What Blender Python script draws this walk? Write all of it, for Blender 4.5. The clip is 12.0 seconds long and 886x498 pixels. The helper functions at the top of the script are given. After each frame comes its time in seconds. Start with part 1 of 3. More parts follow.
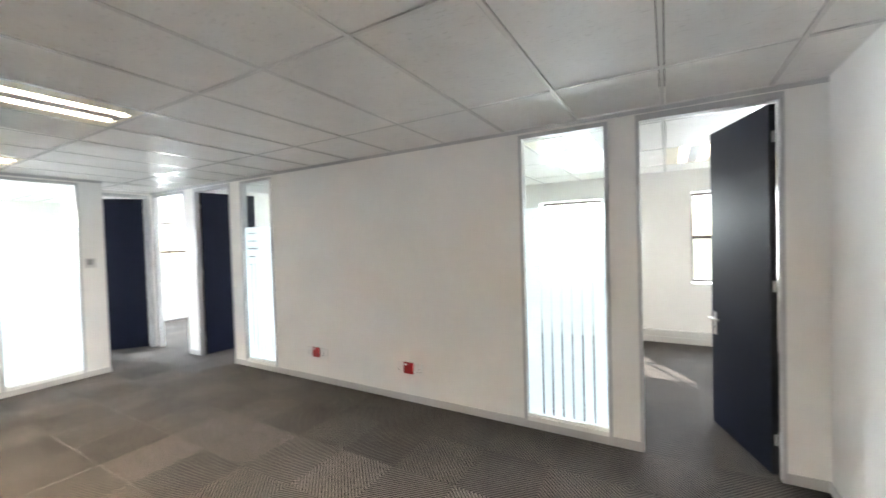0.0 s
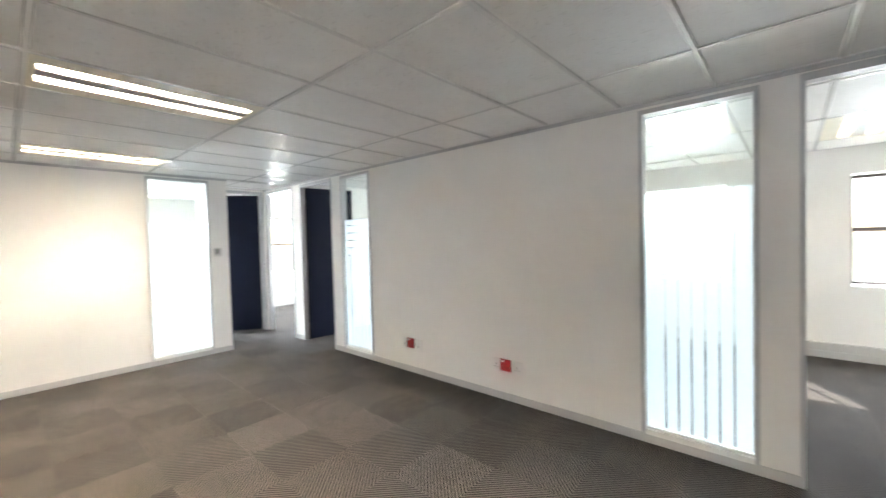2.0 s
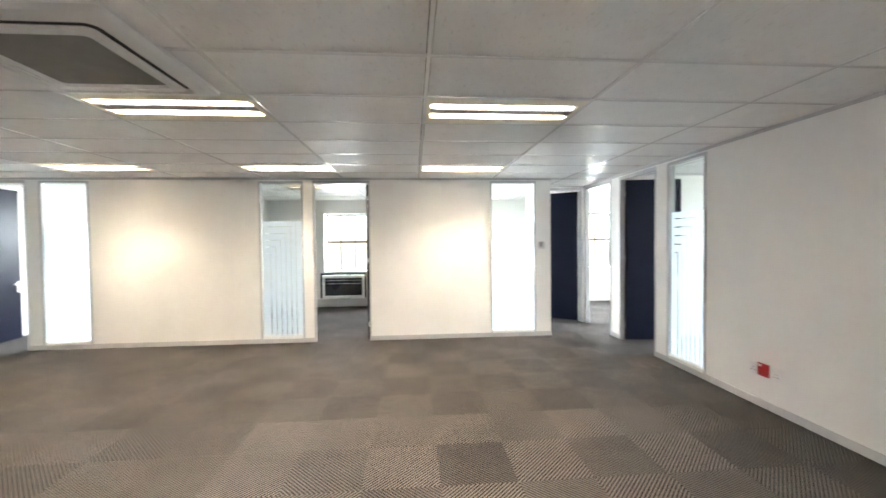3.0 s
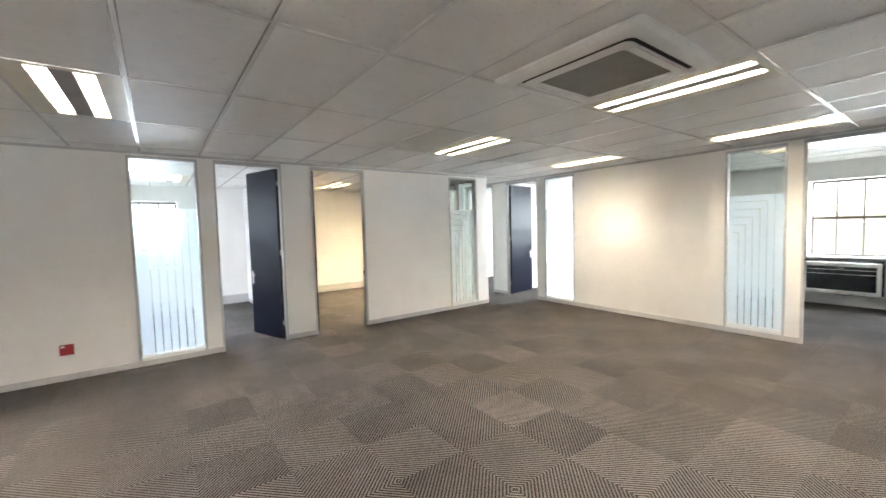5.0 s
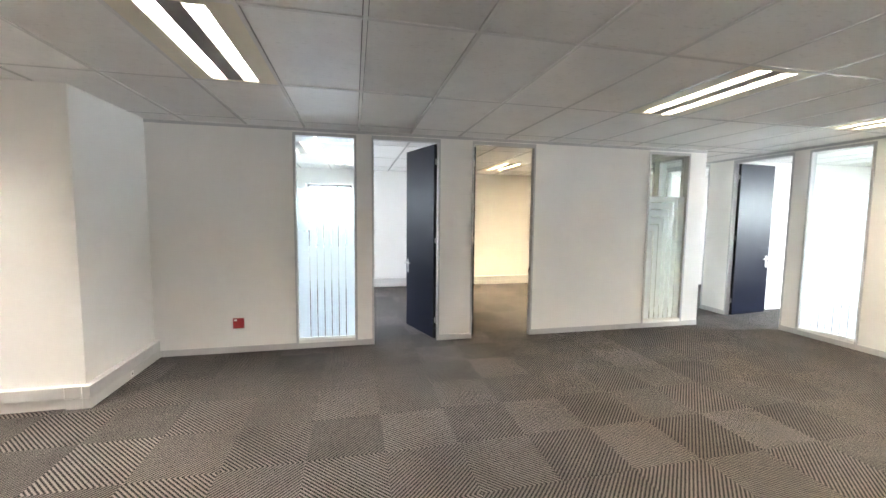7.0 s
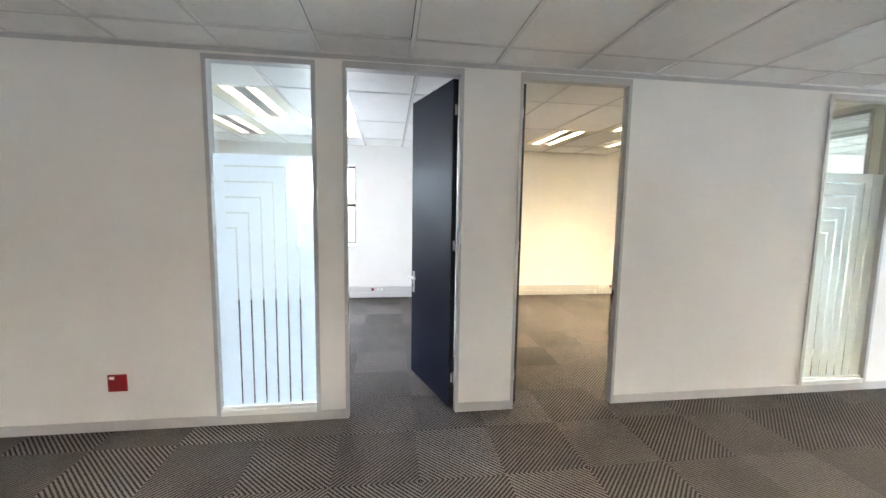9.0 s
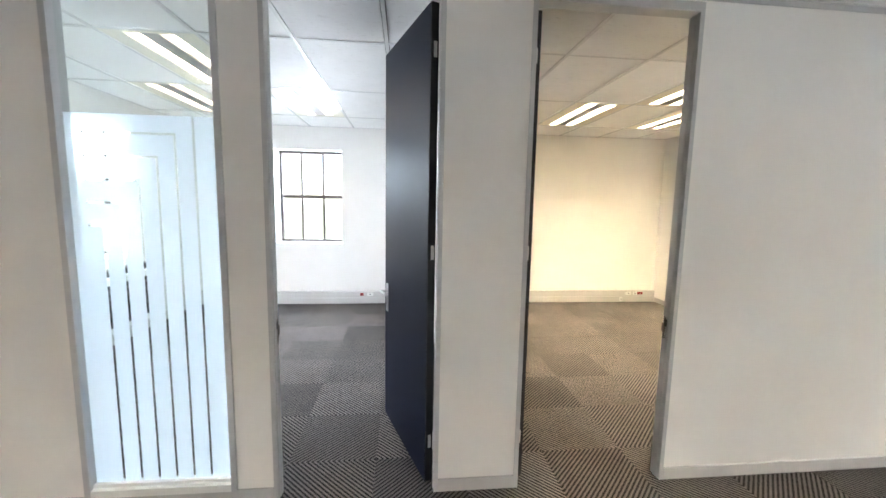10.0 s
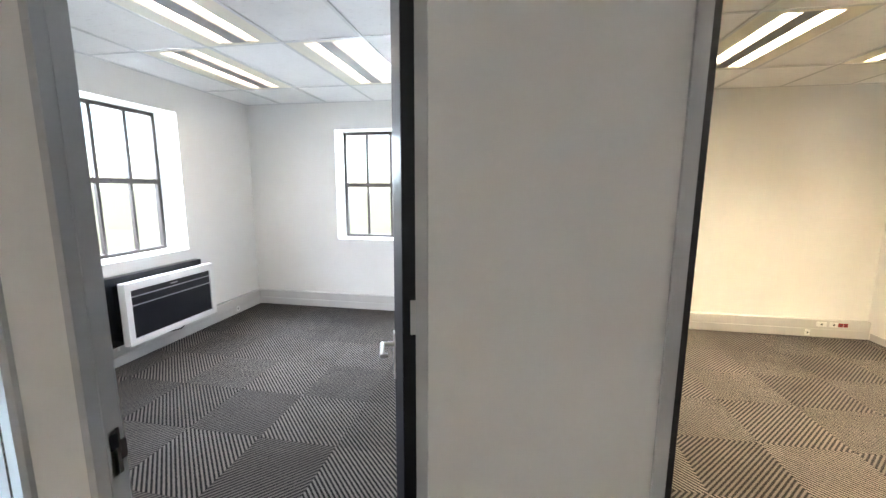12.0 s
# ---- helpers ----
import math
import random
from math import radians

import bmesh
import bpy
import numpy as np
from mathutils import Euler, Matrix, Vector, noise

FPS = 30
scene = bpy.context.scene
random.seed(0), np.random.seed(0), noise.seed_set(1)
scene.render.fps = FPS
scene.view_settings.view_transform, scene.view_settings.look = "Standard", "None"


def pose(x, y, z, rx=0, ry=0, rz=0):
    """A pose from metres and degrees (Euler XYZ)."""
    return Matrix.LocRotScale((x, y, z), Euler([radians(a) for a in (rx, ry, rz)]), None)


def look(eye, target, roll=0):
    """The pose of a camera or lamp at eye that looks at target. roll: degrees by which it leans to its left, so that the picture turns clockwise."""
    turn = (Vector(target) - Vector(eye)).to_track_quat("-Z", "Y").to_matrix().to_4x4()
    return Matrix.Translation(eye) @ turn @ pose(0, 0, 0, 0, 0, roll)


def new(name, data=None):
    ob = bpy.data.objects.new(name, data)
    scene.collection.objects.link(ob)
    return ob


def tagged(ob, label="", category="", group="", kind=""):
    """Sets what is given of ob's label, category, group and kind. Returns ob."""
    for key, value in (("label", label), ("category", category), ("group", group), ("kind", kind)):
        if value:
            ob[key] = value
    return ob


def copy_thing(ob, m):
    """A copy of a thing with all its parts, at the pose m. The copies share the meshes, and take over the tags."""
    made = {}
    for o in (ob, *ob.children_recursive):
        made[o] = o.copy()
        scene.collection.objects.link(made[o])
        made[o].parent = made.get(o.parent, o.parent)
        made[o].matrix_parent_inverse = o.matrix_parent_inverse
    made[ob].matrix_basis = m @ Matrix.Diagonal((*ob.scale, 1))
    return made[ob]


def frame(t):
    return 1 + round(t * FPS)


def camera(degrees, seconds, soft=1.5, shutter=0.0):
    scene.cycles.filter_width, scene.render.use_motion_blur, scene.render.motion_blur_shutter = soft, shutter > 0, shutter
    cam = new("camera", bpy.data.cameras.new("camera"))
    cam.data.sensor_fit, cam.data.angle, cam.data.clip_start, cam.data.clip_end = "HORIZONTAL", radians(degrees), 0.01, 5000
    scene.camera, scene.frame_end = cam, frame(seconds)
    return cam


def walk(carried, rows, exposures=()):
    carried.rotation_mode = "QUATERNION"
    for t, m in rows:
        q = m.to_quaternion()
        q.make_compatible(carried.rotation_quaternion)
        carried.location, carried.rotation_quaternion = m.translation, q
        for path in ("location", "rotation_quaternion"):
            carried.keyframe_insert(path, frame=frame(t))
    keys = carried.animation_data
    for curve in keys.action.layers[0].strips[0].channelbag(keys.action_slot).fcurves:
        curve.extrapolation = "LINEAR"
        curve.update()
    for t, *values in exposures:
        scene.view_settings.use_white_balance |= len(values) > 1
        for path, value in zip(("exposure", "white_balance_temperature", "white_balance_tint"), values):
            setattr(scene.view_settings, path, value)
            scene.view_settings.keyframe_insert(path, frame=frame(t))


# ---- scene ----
cam = camera(97.2, 12.0, shutter=0.2)
PATH = [
    (0, (0.15, 0.456, 1.616), (-0.847, 2.19, 1.57), -1.7),
    (0.5, (0.104, 0.509, 1.598), (-0.25, 2.477, 1.545), -0.7),
    (1, (0.098, 0.501, 1.592), (-0.088, 2.491, 1.544), 0.1),
    (1.5, (0.021, 0.491, 1.588), (-0.596, 2.393, 1.528), -0.5),
    (2, (-0.085, 0.496, 1.569), (-1.415, 1.989, 1.515), -1.5),
    (2.5, (-0.168, 0.509, 1.594), (-1.994, 1.325, 1.551), -1.2),
    (3, (-0.161, 0.503, 1.552), (-2.155, 0.654, 1.506), -0.6),
    (3.5, (-0.104, 0.395, 1.561), (-2.054, -0.045, 1.503), -1.2),
    (5.5, (0.049, 0.114, 1.547), (-0.853, -1.666, 1.421), -0.8),
    (6, (-0.102, -0.085, 1.517), (-0.795, -1.957, 1.382), 0.2),
    (6.5, (-0.256, -0.426, 1.503), (-0.813, -2.34, 1.343), 0.5),
    (7, (-0.397, -0.864, 1.552), (-0.839, -2.807, 1.386), 0.6),
    (7.5, (-0.556, -1.325, 1.525), (-0.916, -3.286, 1.373), 0.4),
    (9.5, (-1.063, -3.26, 1.523), (-1.307, -5.232, 1.296), 1.1),
    (10, (-1.237, -3.685, 1.501), (-1.437, -5.661, 1.265), 1.1),
    (10.5, (-1.331, -4.12, 1.492), (-1.491, -6.098, 1.247), 0.9),
    (11, (-1.421, -4.482, 1.523), (-1.493, -6.464, 1.266), 0.8),
    (11.5, (-1.538, -4.734, 1.521), (-1.31, -6.701, 1.244), 0.5),
    (12, (-1.569, -4.881, 1.509), (-1.225, -6.827, 1.204), 0.3),
]
walk(cam, [(t, look(eye, target, roll)) for t, eye, target, roll in PATH], exposures=[(0, 2.48, 6580, 11), (3.5, 2.36, 6580, 11), (5.5, 2.32, 6520, 10.5), (7.5, 2.34, 6520, 10.5), (9.5, 2.45, 6460, 10.5), (11, 2.08, 6500, 11), (12, 1.97, 6500, 11)])

# ---- world, sun, exposure ----
world = bpy.data.worlds.new("sky_world")
scene.world = world
world.use_nodes = True
wn = world.node_tree
sky = wn.nodes.new("ShaderNodeTexSky")
sky.sky_type = "NISHITA"
sky.sun_disc = False
SUN_TO = Vector((-0.42, 0.62, 0.66)).normalized()
sky.sun_elevation = math.asin(SUN_TO.z)
sky.sun_rotation = math.atan2(SUN_TO.x, SUN_TO.y)
wn.links.new(sky.outputs[0], wn.nodes["Background"].inputs[0])
wn.nodes["Background"].inputs[1].default_value = 0.15
sun = new("sun", bpy.data.lights.new("sun", "SUN"))
sun.data.energy, sun.data.angle, sun.data.color = 5.0, radians(0.5), (1.0, 0.95, 0.86)
sun.matrix_world = look(SUN_TO * 40, (0, 0, 0))

WINDOW_WATTS = 85.0      # daylight in each window opening
OFFICE_WATTS = 106.0      # the same in the corner office
TUBE = 84.0              # lamp tubes


# ---- materials ----
def material(name, color, rough=0.6, metal=0.0, spec=0.5):
    m = bpy.data.materials.new(name)
    m.use_nodes = True
    b = m.node_tree.nodes["Principled BSDF"]
    b.inputs["Base Color"].default_value = (*color, 1)
    b.inputs["Roughness"].default_value = rough
    b.inputs["Metallic"].default_value = metal
    b.inputs["Specular IOR Level"].default_value = spec
    return m


def node(m, kind, **values):
    n = m.node_tree.nodes.new(kind)
    for k, v in values.items():
        n.inputs[k].default_value = v
    return n


def textured(name, a, b, scale, rough=0.7, bump=0.2, fine=120.0, fine_amount=0.25, metal=0.0, spec=0.4):
    """Two scales of variation between the colours a and b, and a fine relief."""
    m = material(name, a, rough, metal, spec)
    nt = m.node_tree
    bsdf = nt.nodes["Principled BSDF"]
    geo = node(m, "ShaderNodeTexCoord")
    big = node(m, "ShaderNodeTexNoise", Scale=scale, Detail=5.0, Roughness=0.6)
    small = node(m, "ShaderNodeTexNoise", Scale=fine, Detail=3.0)
    for n in (big, small):
        nt.links.new(geo.outputs["Object"], n.inputs["Vector"])
    add = node(m, "ShaderNodeMath")
    add.operation = "MULTIPLY_ADD"
    nt.links.new(small.outputs[0], add.inputs[0])
    add.inputs[1].default_value = fine_amount
    nt.links.new(big.outputs[0], add.inputs[2])
    ramp = node(m, "ShaderNodeMapRange")
    ramp.inputs["From Min"].default_value = 0.35
    ramp.inputs["From Max"].default_value = 0.8 + fine_amount * 0.5
    nt.links.new(add.outputs[0], ramp.inputs["Value"])
    mix = node(m, "ShaderNodeMix")
    mix.data_type = "RGBA"
    mix.inputs["A"].default_value = (*a, 1)
    mix.inputs["B"].default_value = (*b, 1)
    mix.inputs[6].default_value, mix.inputs[7].default_value = (*a, 1), (*b, 1)
    nt.links.new(ramp.outputs[0], mix.inputs["Factor"])
    nt.links.new(mix.outputs[2], bsdf.inputs["Base Color"])
    bn = node(m, "ShaderNodeBump", Strength=bump, Distance=0.002)
    nt.links.new(small.outputs[0], bn.inputs["Height"])
    nt.links.new(bn.outputs[0], bsdf.inputs["Normal"])
    return m


def carpet_material(name="striped_carpet", dark=(0.008, 0.007, 0.0065), light=(0.140, 0.128, 0.118)):
    """Loop-pile carpet tile: stripes at 45 degrees to its edges, mottled and soiled."""
    m = material(name, (0.15, 0.13, 0.12), 0.95, 0, 0.15)
    nt = m.node_tree
    bsdf = nt.nodes["Principled BSDF"]
    uv = node(m, "ShaderNodeTexCoord")
    sep = node(m, "ShaderNodeSeparateXYZ")
    nt.links.new(uv.outputs["UV"], sep.inputs[0])

    def calc(op, a, b=None, c=None):
        n = node(m, "ShaderNodeMath")
        n.operation = op
        for i, v in enumerate((a, b, c)):
            if v is None:
                continue
            if isinstance(v, (int, float)):
                n.inputs[i].default_value = v
            else:
                nt.links.new(v, n.inputs[i])
        return n.outputs[0]
    geo = node(m, "ShaderNodeNewGeometry")
    wob = node(m, "ShaderNodeTexNoise", Scale=55.0, Detail=2.0)
    nt.links.new(geo.outputs["Position"], wob.inputs["Vector"])
    diag = calc("ADD", sep.outputs[0], sep.outputs[1])
    diag = calc("MULTIPLY_ADD", wob.outputs[0], 0.016, diag)
    wave = calc("SINE", calc("MULTIPLY", diag, 2 * math.pi * 17))
    stripe = node(m, "ShaderNodeMapRange")
    stripe.interpolation_type = "SMOOTHSTEP"
    stripe.inputs["From Min"].default_value, stripe.inputs["From Max"].default_value = -0.55, 0.55
    nt.links.new(wave, stripe.inputs["Value"])
    mix = node(m, "ShaderNodeMix")
    mix.data_type = "RGBA"
    mix.inputs[6].default_value, mix.inputs[7].default_value = (*dark, 1), (*light, 1)
    nt.links.new(stripe.outputs[0], mix.inputs["Factor"])
    info = node(m, "ShaderNodeObjectInfo")
    stain = node(m, "ShaderNodeTexNoise", Scale=1.3, Detail=6.0, Roughness=0.65)
    pile = node(m, "ShaderNodeTexNoise", Scale=420.0, Detail=2.0)
    for n in (stain, pile):
        nt.links.new(geo.outputs["Position"], n.inputs["Vector"])
    val = calc("MULTIPLY_ADD", info.outputs["Random"], 0.34, 0.80)
    val = calc("MULTIPLY_ADD", calc("SUBTRACT", stain.outputs[0], 0.5), 1.1, val)
    val = calc("MULTIPLY_ADD", calc("SUBTRACT", pile.outputs[0], 0.5), 0.9, val)
    hsv = node(m, "ShaderNodeHueSaturation")
    nt.links.new(val, hsv.inputs["Value"])
    nt.links.new(mix.outputs[2], hsv.inputs["Color"])
    # brown soiling where feet pass, in uneven patches
    soil = node(m, "ShaderNodeTexNoise", Scale=0.55, Detail=7.0, Roughness=0.7, Distortion=0.6)
    nt.links.new(geo.outputs["Position"], soil.inputs["Vector"])
    amount = node(m, "ShaderNodeMapRange")
    amount.inputs["From Min"].default_value, amount.inputs["From Max"].default_value = 0.42, 0.68
    amount.inputs["To Max"].default_value = 0.5
    nt.links.new(soil.outputs[0], amount.inputs["Value"])
    worn = node(m, "ShaderNodeMix")
    worn.data_type, worn.blend_type = "RGBA", "MULTIPLY"
    worn.inputs[7].default_value = (1.0, 0.87, 0.70, 1)
    nt.links.new(amount.outputs[0], worn.inputs["Factor"])
    nt.links.new(hsv.outputs[0], worn.inputs[6])
    nt.links.new(worn.outputs[2], bsdf.inputs["Base Color"])
    height = calc("MULTIPLY_ADD", pile.outputs[0], 0.7, stripe.outputs[0])
    bn = node(m, "ShaderNodeBump", Strength=0.7, Distance=0.003)
    nt.links.new(height, bn.inputs["Height"])
    nt.links.new(bn.outputs[0], bsdf.inputs["Normal"])
    bsdf.inputs["Sheen Weight"].default_value = 0.02
    return m


def glass_material():
    m = bpy.data.materials.new("clear_glass")
    m.use_nodes = True
    nt = m.node_tree
    nt.nodes.remove(nt.nodes["Principled BSDF"])
    clear = node(m, "ShaderNodeBsdfTransparent", Color=(0.95, 0.98, 0.97, 1))
    gloss = node(m, "ShaderNodeBsdfGlossy", Roughness=0.02)
    lw = node(m, "ShaderNodeLayerWeight", Blend=0.5)
    power = node(m, "ShaderNodeMath")
    power.operation = "POWER"
    power.inputs[1].default_value = 5.0
    nt.links.new(lw.outputs["Facing"], power.inputs[0])
    fres = node(m, "ShaderNodeMath")
    fres.operation = "MULTIPLY_ADD"
    fres.inputs[1].default_value, fres.inputs[2].default_value = 0.6, 0.03
    nt.links.new(power.outputs[0], fres.inputs[0])
    mix = node(m, "ShaderNodeMixShader")
    nt.links.new(fres.outputs[0], mix.inputs[0])
    nt.links.new(clear.outputs[0], mix.inputs[1])
    nt.links.new(gloss.outputs[0], mix.inputs[2])
    nt.links.new(mix.outputs[0], nt.nodes["Material Output"].inputs[0])
    return m


def film_material():
    """Sand-blast film: lets light through, scattered."""
    m = bpy.data.materials.new("frosted_film")
    m.use_nodes = True
    nt = m.node_tree
    nt.nodes.remove(nt.nodes["Principled BSDF"])
    trans = node(m, "ShaderNodeBsdfTranslucent", Color=(0.88, 0.94, 0.98, 1))
    diff = node(m, "ShaderNodeBsdfDiffuse", Color=(0.85, 0.88, 0.9, 1))
    clear = node(m, "ShaderNodeBsdfRefraction", Color=(0.93, 0.97, 1, 1), Roughness=0.5, IOR=1.12)
    a = node(m, "ShaderNodeMixShader", Fac=0.22)
    b = node(m, "ShaderNodeMixShader", Fac=0.42)
    nt.links.new(trans.outputs[0], a.inputs[1])
    nt.links.new(diff.outputs[0], a.inputs[2])
    nt.links.new(a.outputs[0], b.inputs[1])
    nt.links.new(clear.outputs[0], b.inputs[2])
    nt.links.new(b.outputs[0], nt.nodes["Material Output"].inputs[0])
    return m


def glow_material(name, color, strength):
    m = bpy.data.materials.new(name)
    m.use_nodes = True
    b = m.node_tree.nodes["Principled BSDF"]
    b.inputs["Base Color"].default_value = (0.9, 0.9, 0.9, 1)
    b.inputs["Emission Color"].default_value = (*color, 1)
    b.inputs["Emission Strength"].default_value = strength
    return m


def fissures(m):
    """Short dark fissures pressed into mineral tiles, over the colour that m has."""
    nt = m.node_tree
    bsdf = nt.nodes["Principled BSDF"]
    base = bsdf.inputs["Base Color"].links[0].from_socket
    co = node(m, "ShaderNodeTexCoord")
    stretch = node(m, "ShaderNodeMapping")
    stretch.inputs["Scale"].default_value = (1.0, 3.2, 1.0)
    nt.links.new(co.outputs["Object"], stretch.inputs["Vector"])
    marks = node(m, "ShaderNodeTexNoise", Scale=24.0, Detail=3.0, Roughness=0.6)
    nt.links.new(stretch.outputs[0], marks.inputs["Vector"])
    cut = node(m, "ShaderNodeMapRange")
    cut.inputs["From Min"].default_value, cut.inputs["From Max"].default_value = 0.60, 0.70
    cut.inputs["To Max"].default_value = 0.3
    nt.links.new(marks.outputs[0], cut.inputs["Value"])
    mix = node(m, "ShaderNodeMix")
    mix.data_type = "RGBA"
    mix.inputs[7].default_value = (0.42, 0.41, 0.39, 1)
    nt.links.new(base, mix.inputs[6])
    nt.links.new(cut.outputs[0], mix.inputs["Factor"])
    nt.links.new(mix.outputs[2], bsdf.inputs["Base Color"])


PLASTER = textured("white_wall_paint", (0.80, 0.785, 0.755), (0.85, 0.84, 0.815), 1.6, 0.75, 0.12, 260, 0.15)
CEILING = textured("mineral_tile", (0.76, 0.755, 0.745), (0.84, 0.835, 0.825), 5.0, 0.6, 0.3, 90, 0.5, 0.0, 0.24)
fissures(CEILING)
TBAR = textured("white_grid_enamel", (0.78, 0.78, 0.77), (0.84, 0.84, 0.83), 3.0, 0.2, 0.02, 200, 0.2)
# near-black that puts the shade of gaps, slots and holes into colour
GAP = material("shadow_gap", (0.05, 0.05, 0.05), 0.9)
GREY = textured("grey_enamel", (0.46, 0.465, 0.47), (0.53, 0.535, 0.54), 4.0, 0.45, 0.05, 180, 0.2)
SKIRT = textured("grey_skirting", (0.46, 0.455, 0.45), (0.53, 0.525, 0.52), 3.0, 0.5, 0.05, 150, 0.25)
DUCT = textured("trunking_plastic", (0.56, 0.55, 0.53), (0.62, 0.61, 0.59), 3.0, 0.45, 0.04, 150, 0.2)
DOOR = textured("dark_blue_door_paint", (0.003, 0.0045, 0.014), (0.005, 0.0075, 0.021), 2.5, 0.42, 0.1, 160, 0.3, 0.0, 0.13)
EDGE = textured("black_door_edge", (0.008, 0.008, 0.01), (0.016, 0.016, 0.02), 6.0, 0.4, 0.05, 160, 0.2)
STEEL = textured("satin_steel", (0.62, 0.61, 0.59), (0.72, 0.71, 0.69), 20.0, 0.28, 0.03, 300, 0.2, 1.0)
BRONZE = textured("dark_window_steel", (0.055, 0.045, 0.042), (0.085, 0.07, 0.065), 9.0, 0.5, 0.1, 140, 0.3)
WHITE = textured("white_plastic", (0.76, 0.76, 0.74), (0.82, 0.82, 0.80), 8.0, 0.4, 0.03, 200, 0.2)
CREAM = textured("cream_lamp_flange", (0.70, 0.66, 0.55), (0.76, 0.72, 0.61), 5.0, 0.4, 0.02, 200, 0.2)
LAMPGREY = textured("grey_lamp_spine", (0.26, 0.255, 0.25), (0.32, 0.315, 0.31), 5.0, 0.5, 0.03, 200, 0.2)
MIRROR = textured("bright_reflector", (0.86, 0.85, 0.83), (0.93, 0.92, 0.9), 12.0, 0.25, 0.05, 200, 0.2, 1.0)
RED = textured("red_plastic", (0.24, 0.004, 0.008), (0.32, 0.008, 0.012), 9.0, 0.4, 0.03, 200, 0.2)
BLACK = textured("black_panel", (0.006, 0.007, 0.01), (0.012, 0.013, 0.018), 4.0, 0.25, 0.03, 200, 0.2)
GRILLE = textured("grille_plastic", (0.28, 0.27, 0.24), (0.34, 0.33, 0.30), 9.0, 0.6, 0.1, 200, 0.2)
BRICK = textured("outer_render", (0.42, 0.36, 0.3), (0.52, 0.46, 0.4), 1.2, 0.9, 0.4, 60, 0.3)
GRASS = textured("outer_grass", (0.16, 0.17, 0.10), (0.26, 0.25, 0.18), 0.4, 0.95, 0.4, 8, 0.5)
CARPET = carpet_material()
# same carpet turned; how its pile catches light is put into the colours
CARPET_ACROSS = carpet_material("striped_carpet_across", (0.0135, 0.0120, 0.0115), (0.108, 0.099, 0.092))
GLASS = glass_material()
FILM = film_material()
TUBES = glow_material("lamp_tube", (1.0, 0.85, 0.66), TUBE)
TUBES_EAST = glow_material("white_lamp_tube", (1.0, 0.90, 0.80), TUBE * 1.35)
TUBES_WARM = glow_material("warm_lamp_tube", (1.0, 0.80, 0.52), TUBE * 1.6)
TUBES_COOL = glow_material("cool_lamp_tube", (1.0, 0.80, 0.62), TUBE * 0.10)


# ---- mesh helpers ----
def box(bm, x0, y0, z0, x1, y1, z1):
    x0, x1, y0, y1, z0, z1 = min(x0, x1), max(x0, x1), min(y0, y1), max(y0, y1), min(z0, z1), max(z0, z1)
    v = [bm.verts.new(p) for p in ((x0, y0, z0), (x1, y0, z0), (x1, y1, z0), (x0, y1, z0), (x0, y0, z1), (x1, y0, z1), (x1, y1, z1), (x0, y1, z1))]
    for f in ((0, 3, 2, 1), (4, 5, 6, 7), (0, 1, 5, 4), (1, 2, 6, 5), (2, 3, 7, 6), (3, 0, 4, 7)):
        bm.faces.new([v[i] for i in f])
    return v


def bev(bm, w=0.003, n=2):
    bmesh.ops.bevel(bm, geom=bm.edges[:], offset=w, segments=n, profile=0.5, affect="EDGES")
    return bm


def rounded(x0, y0, z0, x1, y1, z1, w=0.003, n=2):
    bm = bmesh.new()
    box(bm, x0, y0, z0, x1, y1, z1)
    return bev(bm, w, n)


def boxes(*items):
    bm = bmesh.new()
    for b in items:
        box(bm, *b)
    return bm


def tube(bm, p, q, r, n=12):
    p, q = Vector(p), Vector(q)
    m = Matrix.Translation((p + q) / 2) @ (q - p).to_track_quat("Z", "Y").to_matrix().to_4x4()
    bmesh.ops.create_cone(bm, cap_ends=True, segments=n, radius1=r, radius2=r, depth=(q - p).length, matrix=m)
    return bm


def mesh_of(name, bm, mat):
    me = bpy.data.meshes.new(name)
    bm.normal_update()
    bm.to_mesh(me)
    bm.free()
    me.materials.append(mat)
    return me


def thing(name, label, category, group="", kind="", m=None):
    ob = new(name)
    if m is not None:
        ob.matrix_world = m
    return tagged(ob, label, category, group, kind)


def part(name, bm, mat, parent, label=""):
    ob = new(name, mesh_of(name, bm, mat))
    ob.parent = parent
    return tagged(ob, label)


def solid(name, bm, mat, label, category, kind="structure", group=""):
    return tagged(new(name, mesh_of(name, bm, mat)), label, category, group, kind)


# ---- the plan ----
H = 2.52                 # ceiling
TOP = 2.45               # head of doors and glazing
SILL = 0.08
YA, YB, XC = 3.655, -5.56, -6.28   # room faces of the three partition walls
TH = 0.06
FAR_A, FAR_B, FAR_C = 7.12, -9.45, -9.6
XE = 1.73                # outer wall beside the corner office
OUT = 0.315               # outer wall thickness


def wall(name, axis, s0, s1, f0, f1, openings, label, top=H + 0.2):
    """A wall along axis from s0 to s1, between the faces f0 and f1, with openings (a, b, z0, z1)."""
    bm = bmesh.new()

    def put(a, b, z0, z1):
        if b - a > 1e-4 and z1 - z0 > 1e-4:
            box(bm, *((a, f0, z0, b, f1, z1) if axis == "x" else (f0, a, z0, f1, b, z1)))
    at = s0
    for a, b, z0, z1 in sorted(openings):
        put(at, a, -0.02, top)
        if z0 > 0.01:
            put(a, b, -0.02, z0)
        put(a, b, z1, top)
        at = b
    put(at, s1, -0.02, top)
    return solid(name, bm, PLASTER, label, "wall")


